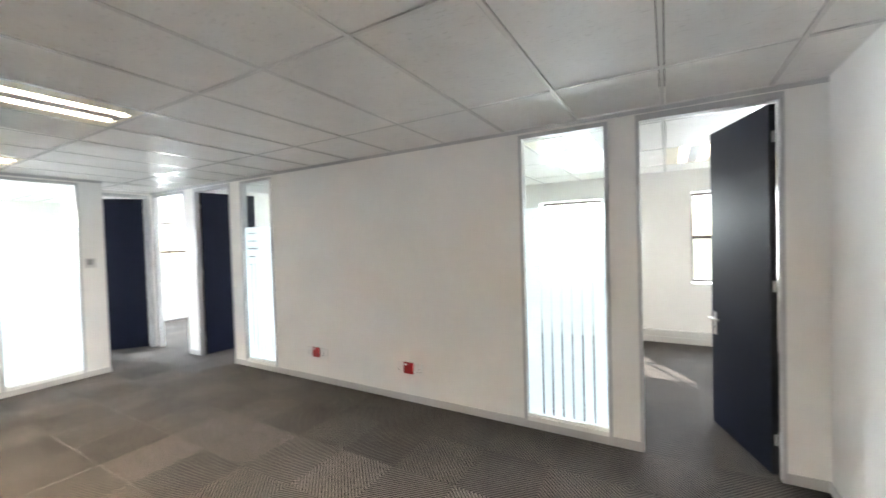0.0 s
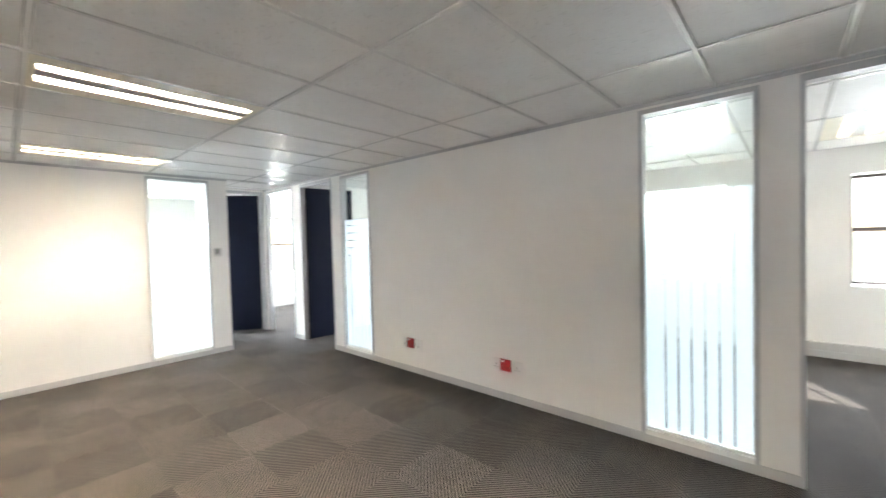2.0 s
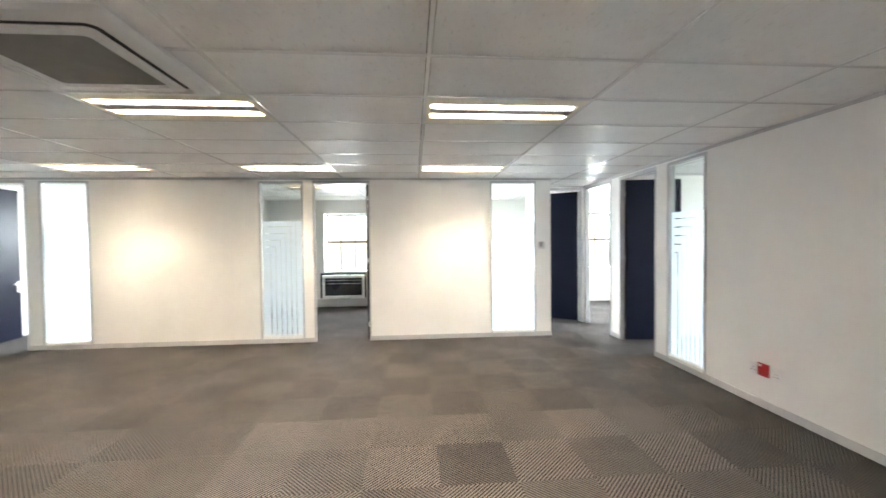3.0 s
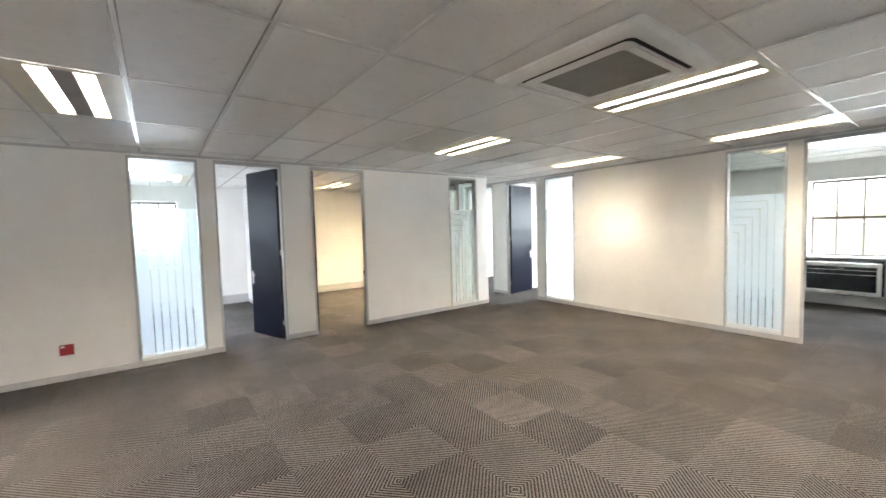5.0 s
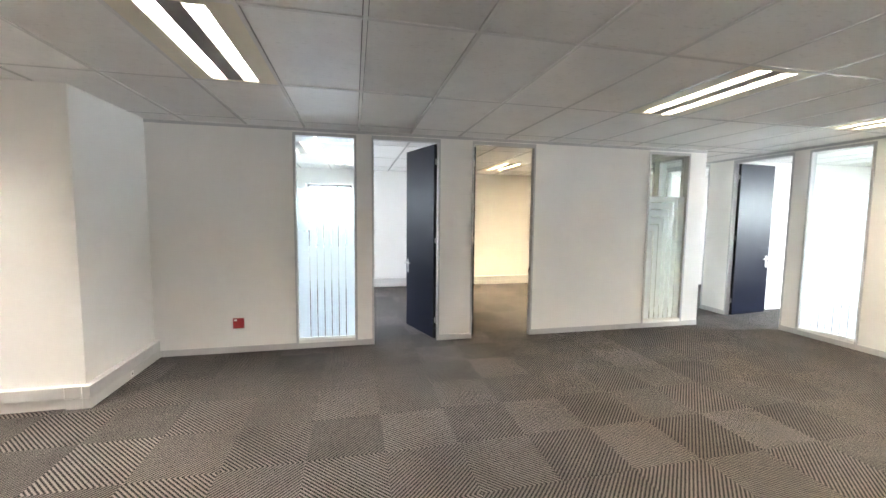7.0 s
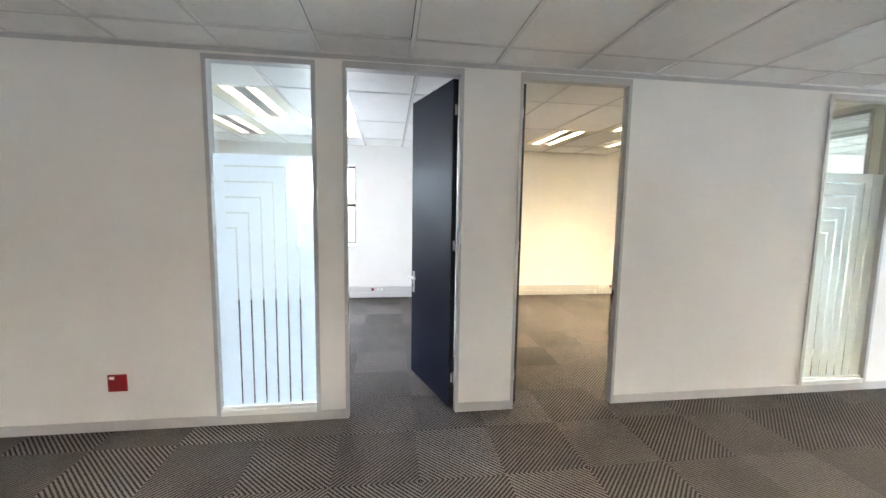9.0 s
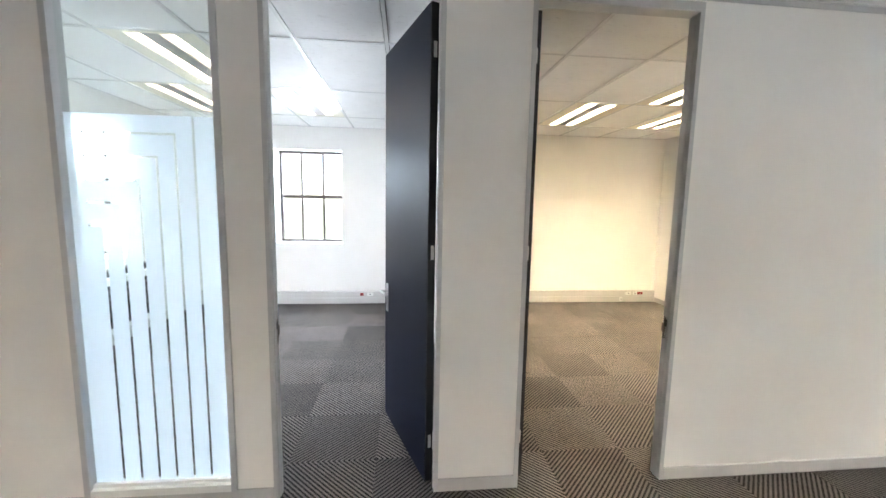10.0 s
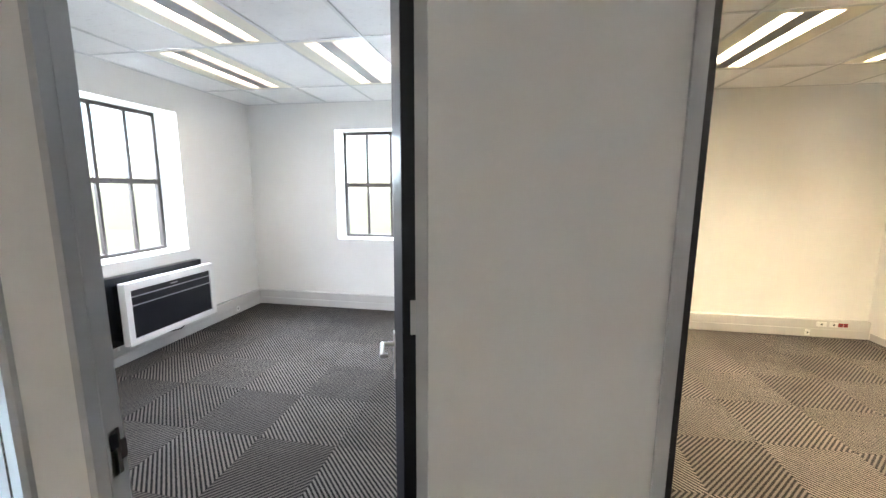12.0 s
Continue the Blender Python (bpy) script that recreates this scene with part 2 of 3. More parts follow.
A_GLASS = [(-4.775, -4.16), (-0.915, -0.243)]
A_DOOR, A_DOOR2, A_GAP = (-0.022, 0.772), (-5.90, -5.043), (-7.10, -6.20)
B_GLASS = [(-0.415, 0.254), (-5.023, -4.375)]
B_DOOR1, B_DOOR2 = (-1.402, -0.621), (-2.652, -1.846)
C_GLASS = [(-4.89, -4.24), (-1.81, -1.18), (1.735, 2.44)]
C_DOOR, C_DOOR2, C_GAP = (-1.005, -0.18), (-5.95, -5.115), (-7.30, -6.42)
S_GLASS = [(-6.32, -5.86), (-6.92, -6.44)]
g = lambda L: [(a, b, SILL, TOP) for a, b in L]
d = lambda *L: [(a, b, 0.0, TOP) for a, b in L]

wall("wall_north", "x", -7.2, 1.0, YA, YA + TH, g(A_GLASS) + d(A_DOOR, A_DOOR2, A_GAP), "white painted office partition with glazed slots and doors")
wall("wall_south", "x", -5.312, 1.71, YB - TH, YB, g(B_GLASS) + d(B_DOOR1, B_DOOR2), "white painted office partition with two doorways and glazed slots")
wall("wall_west", "y", -7.4, 2.70, XC - TH, XC, g(C_GLASS) + d(C_DOOR, C_DOOR2, C_GAP), "white painted office partition with glazed slots and doorways")
wall("wall_east_1", "y", 2.2, YA + TH, 1.0, 1.12, [], "plain white painted return wall")
wall("wall_east_2", "x", 1.12, 4.6, 2.2, 2.32, [], "plain white painted wall")
wall("wall_east_3", "y", -4.57, 2.32, 4.6, 4.72, [], "plain white painted wall")
wall("wall_east_4", "x", 1.83, 4.6, -4.57, -4.45, [], "plain white painted wall with trunking")
wall("wall_east_5", "y", YB - TH, -4.45, 1.71, 1.83, [], "white painted pier beside the offices")
# rooms behind the north partition
NW = [(-1.75, -0.75), (0.45, 1.45), (-4.9, -3.7), (-8.6, -7.4)]
wall("wall_north_outer", "x", FAR_C - OUT, 1.98, FAR_A, FAR_A + OUT, [(a, b, 0.88, 2.2) for a, b in NW], "outer wall with steel windows", H + 0.4)
wall("wall_north_side_1", "y", YA + TH, FAR_A, 1.68, 1.98, [], "white painted end wall", H + 0.4)
wall("wall_north_side_2", "y", YA + TH, FAR_A, -2.6, -2.5, [], "white painted partition between offices")
wall("wall_north_side_3", "y", YA + TH, FAR_A, -6.1, -6.0, [], "white painted partition between offices")
wall("wall_north_side_4", "x", 1.12, 1.68, YA + 0.0, YA + TH, [], "white painted partition")
# corridor to the west, its end door
wall("wall_corridor_1", "x", -7.3, XC - TH, 2.60, 2.70, [], "white painted corridor wall")
W_DOOR = (2.80, 3.60)
wall("wall_corridor_2", "y", 2.70, YA, -7.3, -7.2, d(W_DOOR), "white painted wall at the corridor's end")
wall("wall_corridor_3", "x", FAR_C, -7.2, YA + 0.002, YA + TH, [], "white painted partition between offices")
# west offices
WW = [(-1.60, -0.58), (1.15, 2.25), (4.35, 5.55), (-4.9, -3.8), (-7.3, -6.5)]
wall("wall_west_outer", "y", -8.6, FAR_A, FAR_C - OUT, FAR_C, [(a, b, 0.84, 2.2) for a, b in WW], "outer wall with steel windows", H + 0.4)
wall("wall_west_side_1", "x", FAR_C, XC - TH, -2.97, -2.87, [], "white painted partition between offices")
wall("wall_west_side_2", "x", FAR_C, XC - TH, 0.75, 0.85, [], "white painted partition between offices")
wall("wall_west_side_3", "x", FAR_C, XC - TH, -6.24, -6.14, [], "white painted partition between offices")
wall("wall_west_side_4", "x", FAR_C, -5.3, -8.6, -8.5, [], "white painted end wall")
# south offices
SW = (-0.353, 0.577)
EW = (-8.37, -7.44)
wall("wall_south_outer", "x", -5.31, XE + OUT, FAR_B - OUT, FAR_B, [(*SW, 0.88, 2.207)], "outer wall with a deep window reveal", H + 0.4)
wall("wall_south_side_1", "y", FAR_B, YB - TH, XE, XE + OUT, [(*EW, 0.875, 2.24)], "outer wall with a deep window reveal", H + 0.4)
wall("wall_south_side_2", "y", FAR_B, YB - TH, -1.68, -1.58, [], "white painted partition between two offices")
wall("wall_south_side_3", "y", FAR_B, YB - TH, -5.312, -5.21, g(S_GLASS), "white painted partition with glazed slots beside the corridor")

# ---- ground and roof ----
bm = bmesh.new()
box(bm, -400, -400, -3.6, 400, 400, -3.4)
solid("ground", bm, GRASS, "wide grassy ground below the windows", "ground")
solid("roof_slab", boxes((FAR_C - OUT, FAR_B - OUT, H + 0.45, 4.9, FAR_A + OUT, H + 0.7)), BRICK, "flat concrete roof slab above the offices", "roof")
solid("outer_walls", boxes((FAR_C - OUT, FAR_B - OUT, -3.4, 4.9, FAR_A + OUT, -0.3)), BRICK, "rendered storey below the offices", "building")


# ---- ceiling: lay-in tiles on a grid ----
GX, GY, CX0, CY0 = 0.594, 1.173, 0.135, 0.597
LAMPS = []


def ceiling(name, x0, x1, y0, y1, ox, oy, lamps, holes=()):
    """Tiles between T-bars, left out where lamps (column, row) and cassettes sit."""
    bm, bars = bmesh.new(), bmesh.new()
    w = 0.0115
    i0, i1 = math.floor((x0 - ox) / GX), math.ceil((x1 - ox) / GX)
    j0, j1 = math.floor((y0 - oy) / GY), math.ceil((y1 - oy) / GY)
    rnd = random.Random(name)
    for i in range(i0, i1):
        for j in range(j0, j1):
            if (i, j) in lamps:
                LAMPS.append((ox + (i + 0.5) * GX, oy + (j + 0.5) * GY))
                continue
            a, b = max(ox + i * GX + w, x0), min(ox + (i + 1) * GX - w, x1)
            c, e = max(oy + j * GY + w, y0), min(oy + (j + 1) * GY - w, y1)
            if b - a < 0.01 or e - c < 0.01:
                continue
            lift = rnd.uniform(-0.002, 0.0035)
            v = box(bm, a + 0.005, c + 0.005, H + 0.004 + lift, b - 0.005, e - 0.005, H + 0.02)
            for k in range(4):
                v[k].co.z += rnd.uniform(-0.0018, 0.0018)
    for i in range(i0, i1 + 1):
        x = ox + i * GX
        if x0 < x < x1:
            box(bars, x - w, y0, H, x + w, y1, H + 0.012)
    for j in range(j0, j1 + 1):
        y = oy + j * GY
        if y0 < y < y1:
            box(bars, x0, y - w, H + 0.001, x1, y + w, H + 0.0125)
    # wall angle, and a slab coloured near-black for the shade of the void above
    for q in ((x0, y0, x1, y0 + 0.02), (x0, y1 - 0.02, x1, y1), (x0, y0, x0 + 0.02, y1), (x1 - 0.02, y0, x1, y1)):
        box(bars, q[0], q[1], H - 0.002, q[2], q[3], H + 0.013)
    n = len(bm.faces)
    me_b = bpy.data.meshes.new("tmp")
    bars.to_mesh(me_b)
    bm.from_mesh(me_b)
    bm.faces.ensure_lookup_table()
    for f in bm.faces[n:]:
        f.material_index = 1
    m2 = len(bm.faces)
    box(bm, x0, y0, H + 0.13, x1, y1, H + 0.16)
    bm.faces.ensure_lookup_table()
    for f in bm.faces[m2:]:
        f.material_index = 2
    bars.free()
    bpy.data.meshes.remove(me_b)
    ob = solid(name, bm, CEILING, "suspended ceiling of pale mineral tiles on a white grid", "ceiling")
    ob.data.materials.append(TBAR)
    ob.data.materials.append(GAP)
    return ob


# column -6 is x -3.42 to -2.83
# (4, -4) inferred from the lit pier; those after it unseen, added for brightness
ceiling("ceiling_main", XC, 4.6, YB, YA, CX0, CY0, {(-6, -2), (-6, 0), (-6, -4), (-10, -2), (-10, 0), (-10, -4), (0, -4), (4, -4), (-2, -1), (0, 0), (3, 0), (6, -1), (6, -3)})
ceiling("ceiling_corridor_1", -7.2, XC, 2.70, YA, CX0, CY0, set())
ceiling("ceiling_corridor_2", XC, -5.312, -7.4, YB, CX0, CY0, set())
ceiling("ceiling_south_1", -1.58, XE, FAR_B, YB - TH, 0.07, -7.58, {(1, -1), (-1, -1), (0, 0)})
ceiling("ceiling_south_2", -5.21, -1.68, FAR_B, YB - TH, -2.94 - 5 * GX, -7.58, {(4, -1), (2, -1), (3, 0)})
# lamps in the north and west offices are added without a known source
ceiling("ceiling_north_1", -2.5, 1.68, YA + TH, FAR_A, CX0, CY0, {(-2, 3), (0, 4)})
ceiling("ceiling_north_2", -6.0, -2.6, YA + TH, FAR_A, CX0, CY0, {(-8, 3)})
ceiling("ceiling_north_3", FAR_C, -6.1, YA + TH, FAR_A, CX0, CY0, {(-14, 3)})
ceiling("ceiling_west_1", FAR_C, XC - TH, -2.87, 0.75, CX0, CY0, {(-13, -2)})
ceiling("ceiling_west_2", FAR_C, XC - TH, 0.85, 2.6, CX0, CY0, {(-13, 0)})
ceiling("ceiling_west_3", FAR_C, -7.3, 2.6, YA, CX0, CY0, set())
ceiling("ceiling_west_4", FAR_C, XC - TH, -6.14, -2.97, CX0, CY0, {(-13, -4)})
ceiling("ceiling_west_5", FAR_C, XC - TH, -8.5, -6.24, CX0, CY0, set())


# ---- windows to the outside ----
win_no = [0]


def window(axis, a, b, z0, z1, face, side, cols=3, label="dark steel window with six panes in a white reveal", watts=WINDOW_WATTS):
    """Steel frame set back in the opening; side is the outward direction along the other axis."""
    win_no[0] += 1
    w = thing("window_%d" % win_no[0], label, "window", "steel windows", "structure")
    f0, f1 = face + side * 0.26, face + side * 0.30

    def put(name, items, mat, lab=""):
        return part(name, boxes(*[((p, q0, r, s, q1, t) if axis == "x" else (q0, p, r, q1, s, t)) for p, r, s, t, q0, q1 in items]), mat, w, lab)
    fr = 0.035
    put("window_frame", [(a, z0, a + fr, z1, f0, f1), (b - fr, z0, b, z1, f0, f1), (a + fr, z0, b - fr, z0 + fr, f0, f1), (a + fr, z1 - fr, b - fr, z1, f0, f1)], BRONZE)
    zt = z0 + (z1 - z0) * 0.505
    put("transom", [(a + fr, zt - 0.025, b - fr, zt + 0.025, f0 - side * 0.006, f1)], BRONZE)
    step = (b - a) / cols
    for k in range(1, cols):
        put("glazing_bar", [(a + k * step - 0.013, z0 + fr, a + k * step + 0.013, zt - 0.025, f0 + side * 0.004, f1 - side * 0.004)], BRONZE)
        put("glazing_bar", [(a + k * step - 0.016, zt + 0.025, a + k * step + 0.016, z1 - fr, f0 + side * 0.002, f1 - side * 0.004)], BRONZE)
    mid = (f0 + f1) / 2
    for k in range(cols):
        for r, t in ((z0 + fr, zt - 0.025), (zt + 0.025, z1 - fr)):
            p = put("pane", [(a + k * step + (fr if k == 0 else 0.016), r, a + (k + 1) * step - (fr if k == cols - 1 else 0.016), t, mid - 0.002, mid + 0.002)], GLASS)
            p.visible_shadow = False
    put("catch", [((a + b) / 2 - 0.05, zt - 0.008, (a + b) / 2 + 0.05, zt + 0.008, f0 - side * 0.025, f0 - side * 0.007)], BRONZE)
    put("window_sill", [(a, z0 - 0.03, b, z0 - 0.001 + 0.004, face - side * 0.012, f0)], PLASTER, "white painted sill")
    lamp = bpy.data.lights.new("window_daylight", "AREA")
    lamp.shape, lamp.size, lamp.size_y = "RECTANGLE", (b - a) * 1.5, (z1 - z0) * 1.5
    lamp.energy = watts * (b - a) * (z1 - z0)
    lamp.color = (0.76, 0.85, 1.0) if watts == OFFICE_WATTS else (0.84, 0.92, 1.0)
    ob = new("window_daylight", lamp)
    c = ((a + b) / 2, face + side * 0.98) if axis == "x" else (face + side * 0.98, (a + b) / 2)
    inward = (0, -side, -1.6) if axis == "x" else (-side, 0, -1.6)
    eye = Vector((*c, (z0 + z1) / 2 + 0.45))
    m = Vector(inward).to_track_quat("-Z", "Z").to_matrix().to_4x4()
    ob.matrix_world = Matrix.Translation(eye) @ m
    return w


for (a, b), watts in zip(NW, (88, 88, 140, 130)):
    window("x", a, b, 0.88, 2.2, FAR_A, 1, watts=watts)
for (a, b), watts in zip(WW, (80, 300, 140, 330, 300)):
    window("y", a, b, 0.84, 2.2, FAR_C, -1, watts=watts)
window("x", *SW, 0.88, 2.207, FAR_B, -1, watts=OFFICE_WATTS)
window("y", *EW, 0.875, 2.24, XE, 1, watts=OFFICE_WATTS)


# ---- glazed slots with frosted film ----
def glazing(axis, a, b, f0, f1, n, flip=False):
    """Full-height pane in a grey frame; the film is cut by thin clear lines, nested like corners. f0 is the film's side."""
    w = thing("window_%d" % n, "tall internal glass panel with frosted film cut by clear lines", "window", "glazed slots", "structure")

    def put(name, items, mat, lab=""):
        return part(name, boxes(*[((p, q0, r, s, q1, t) if axis == "x" else (q0, p, r, q1, s, t)) for p, r, s, t, q0, q1 in items]), mat, w, lab)
    e, mid = 0.012 if f0 < f1 else -0.012, (f0 + f1) / 2
    p0, p1 = f0 - e, f1 + e
    fr = 0.015
    put("jamb", [(a - 0.012, SILL - 0.015, a + fr, TOP + 0.02, p0, p1)], GREY)
    put("jamb", [(b - fr, SILL - 0.015, b + 0.012, TOP + 0.02, p0, p1)], GREY)
    put("head", [(a + fr, TOP - 0.012, b - fr, TOP + 0.02, p0, p1)], GREY)
    put("window_sill", [(a + fr, SILL - 0.015, b - fr, SILL + 0.022, p0, p1)], WHITE, "white sill strip")
    put("bead", [(a + fr, SILL + 0.022, b - fr, SILL + 0.04, mid - 0.02, mid + 0.02)], WHITE)
    pane = put("pane", [(a + fr, SILL + 0.04, b - fr, TOP - 0.012, mid - 0.003, mid + 0.003)], GLASS, "clear glass")
    pane.visible_shadow = False
    # film cells
    za, zb = SILL + 0.042, 1.86
    l, r = a + fr + 0.004, b - fr - 0.004
    wd, t = r - l, 0.0052
    lines = [l + wd * (0.2 + 0.128 * k) for k in range(6)]       # vertical clear lines
    tops = [zb - 0.49 + 0.1025 * k for k in range(5)] + [zb]  # where each one turns
    xs = sorted({l, r, l + 0.1 * wd, *[q for x in lines for q in (x - t, x + t)]})
    zs = sorted({za, zb, *[q for z in tops[:5] for q in (z - t, z + t)]})
    cells = []
    for x0, x1 in zip(xs, xs[1:]):
        for z0, z1 in zip(zs, zs[1:]):
            x, z = (x0 + x1) / 2, (z0 + z1) / 2
            cut = any(abs(x - lx) < t and z < tz + t for lx, tz in zip(lines, tops))
            cut = cut or any(abs(z - tz) < t and l + 0.1 * wd - 0.006 < x < lx + t for lx, tz in zip(lines[:5], tops[:5]))
            if not cut:
                cells.append((x0, z0, x1, z1))
    # join cells up and down each strip
    rows = {}
    for x0, z0, x1, z1 in cells:
        runs = rows.setdefault((x0, x1), [])
        if runs and abs(runs[-1][1] - z0) < 1e-6:
            runs[-1][1] = z1
        else:
            runs.append([z0, z1])
    q0, q1 = mid - 0.0034 * (1 if e > 0 else -1), mid - 0.0042 * (1 if e > 0 else -1)
    if flip:
        mirror = l + r
        items = [(mirror - x1, z0, mirror - x0, z1, q0, q1) for (x0, x1), runs in rows.items() for z0, z1 in runs]
    else:
        items = [(x0, z0, x1, z1, q0, q1) for (x0, x1), runs in rows.items() for z0, z1 in runs]
    put("frosted_film", items, FILM, "milky frosted film with clear stripes")
    return w


for k, (a, b) in enumerate(A_GLASS):
    glazing("x", a, b, YA, YA + TH, 20 + k)
for k, (a, b) in enumerate(B_GLASS):
    glazing("x", a, b, YB, YB - TH, 30 + k, flip=True)
for k, (a, b) in enumerate(C_GLASS):
    glazing("y", a, b, XC, XC - TH, 40 + k)
for k, (a, b) in enumerate(S_GLASS):
    glazing("y", a, b, -5.21, -5.312, 50 + k)


# ---- door frames and doors ----
def door_frame(axis, a, b, f0, f1, n):
    w = thing("trim_%d" % n, "grey steel door frame set in the partition", "door frame", "door frames", "structure")

    def put(name, items, mat):
        return part(name, boxes(*[((p, q0, r, s, q1, t) if axis == "x" else (q0, p, r, q1, s, t)) for p, r, s, t, q0, q1 in items]), mat, w)
    e = 0.008 if f1 > f0 else -0.008
    mid = (f0 + f1) / 2
    put("jamb", [(a - 0.020, 0, a + 0.002, TOP + 0.03, f0 - e, f1 + e), (a + 0.002, 0, a + 0.005, TOP - 0.014, mid - e, mid + e * 2)], GREY)
    put("jamb", [(b - 0.002, 0, b + 0.020, TOP + 0.03, f0 - e, f1 + e), (b - 0.005, 0, b - 0.002, TOP - 0.014, mid - e, mid + e * 2)], GREY)
    put("head", [(a + 0.002, TOP - 0.014, b - 0.002, TOP + 0.03, f0 - e, f1 + e)], GREY)
    return w


def strike(parent, x, y, z, axis, side):
    bm = boxes((x, y - 0.014, z - 0.06, x + side * 0.003, y + 0.014, z + 0.06), (x + side * 0.001, y - 0.026, z - 0.025, x + side * 0.006, y - 0.012, z + 0.025))
    part("strike_plate", bm, BRONZE, parent, "dark worn strike plate")
    part("latch_hole", boxes((x + side * 0.003, y - 0.008, z + 0.01, x + side * 0.0042, y + 0.012, z + 0.05)), EDGE, parent)


def door(n, hinge, angle, width, swing, label="dark blue painted flush door standing open"):
    """Leaf from its hinge along angle (degrees from +x); swing +1 or -1 tells on which side of the leaf the frame lies."""
    w = thing("door_%d" % n, label, "door", "office doors", "structure", pose(hinge[0], hinge[1], 0, 0, 0, angle))
    t = 0.042 * swing
    leaf = part("leaf", rounded(0.003, 0, 0.012, width, t, TOP - 0.02, 0.002, 1), DOOR, w)
    part("edge_strip", boxes((-0.0012, 0.001 * swing, 0.012, 0.0028, t - 0.001 * swing, TOP - 0.021)), EDGE, w, "black hinge edge")
    for z in (0.24, 1.25, 2.22):
        bm = boxes((-0.0035, 0.010 * swing, z - 0.036, -0.0012, t - 0.016 * swing, z + 0.036))
        tube(bm, (-0.006, -0.004 * swing, z - 0.05), (-0.006, -0.004 * swing, z + 0.05), 0.006, 8)
        part("hinge", bm, STEEL, w, "steel butt hinge")
    for s, f in ((-1, 0.0), (1, t)):
        s = s * swing
        hx, hz = width - 0.055, 0.905
        bm = rounded(hx - 0.02, f, hz - 0.14, hx + 0.02, f + s * 0.006, hz + 0.05, 0.002, 1)
        handle = part("handle", bm, STEEL, w, "satin steel lever handle")
        bm = bmesh.new()
        tube(bm, (hx, f + s * 0.004, hz), (hx, f + s * 0.055, hz), 0.009)
        tube(bm, (hx + 0.008, f + s * 0.05, hz), (hx - 0.115, f + s * 0.05, hz), 0.009)
        tube(bm, (hx - 0.108, f + s * 0.05, hz), (hx - 0.108, f + s * 0.03, hz), 0.008)
        part("lever", bm, STEEL, handle)
        part("keyhole", boxes((hx - 0.004, f + s * 0.006, hz - 0.09, hx + 0.004, f + s * 0.007, hz - 0.065)), EDGE, handle)
    return w


for k, (ax, span, f0, f1) in enumerate((("x", A_DOOR, YA, YA + TH), ("x", A_DOOR2, YA, YA + TH), ("x", A_GAP, YA, YA + TH), ("x", B_DOOR1, YB, YB - TH),
                                        ("x", B_DOOR2, YB, YB - TH), ("y", C_DOOR, XC, XC - TH), ("y", C_DOOR2, XC, XC - TH), ("y", C_GAP, XC, XC - TH), ("y", W_DOOR, -7.2, -7.3))):
    fr = door_frame(ax, *span, f0, f1, k + 1)
    if k == 3:
        strike(fr, B_DOOR1[1] - 0.002, YB - 0.042, 0.862, "x", -1)
    if k == 4:
        strike(fr, B_DOOR2[0] + 0.002, YB - 0.045, 0.85, "x", 1)

door(1, (A_DOOR[1] - 0.006, YA + TH + 0.010), 109.5, 0.77, 1)
door(2, (A_DOOR2[0] + 0.006, YA + TH + 0.010), 82, 0.80, -1)
door(3, (B_DOOR1[0] + 0.006, YB - TH - 0.010), -71.5, 0.765, 1, "dark blue painted flush door ajar into the bright office")
door(4, (B_DOOR2[1] - 0.006, YB - TH - 0.010), -84, 0.76, -1)
door(5, (XC - TH - 0.010, C_DOOR[1] - 0.006), 172, 0.78, 1)
door(6, (XC - TH - 0.010, C_DOOR2[0] + 0.006), 186, 0.78, -1)
door(7, (-7.308, W_DOOR[1] - 0.006), 232, 0.76, 1)


# ---- skirting, trunking, cornice strips ----
def skirting(axis, a, b, face, out, doors=(), n=1):
    bm, at = bmesh.new(), a
    for p, q in sorted(doors) + [(b + 0.020, b)]:
        e = p - 0.020
        if e > at:
            box(bm, *((at, face, 0.001, e, face + out * 0.011, 0.07) if axis == "x" else (face, at, 0.001, face + out * 0.011, e, 0.07)))
        at = q + 0.020
    bev(bm, 0.002, 1)
    return solid("baseboard_%d" % n, bm, SKIRT, "low grey skirting board along the wall", "skirting board")


skirting("x", -5.043, 1.0, YA, -1, [A_DOOR], 1)
skirting("x", -6.178, -5.922, YA, -1, [], 2)
skirting("x", -5.312, 1.66, YB, 1, [B_DOOR1, B_DOOR2], 3)
skirting("y", -5.115, 2.70, XC, 1, [C_DOOR], 4)
skirting("y", -6.40, -5.972, XC, 1, [], 5)
skirting("y", 2.2, YA, 1.0, -1, [], 6)
skirting("y", YB - TH, YB + 0.0, -5.312, -1, [], 7)
skirting("y", FAR_B + 0.06, YB - TH, -5.21, 1, [], 8)
skirting("x", -7.2, XC, 2.70, 1, [], 9)
skirting("y", 2.70, 2.78, -7.2, 1, [], 10)
skirting("y", FAR_B + 0.06, YB - TH, -1.58, 1, [], 11)
skirting("y", FAR_B + 0.06, YB - TH, -1.68, -1, [], 12)


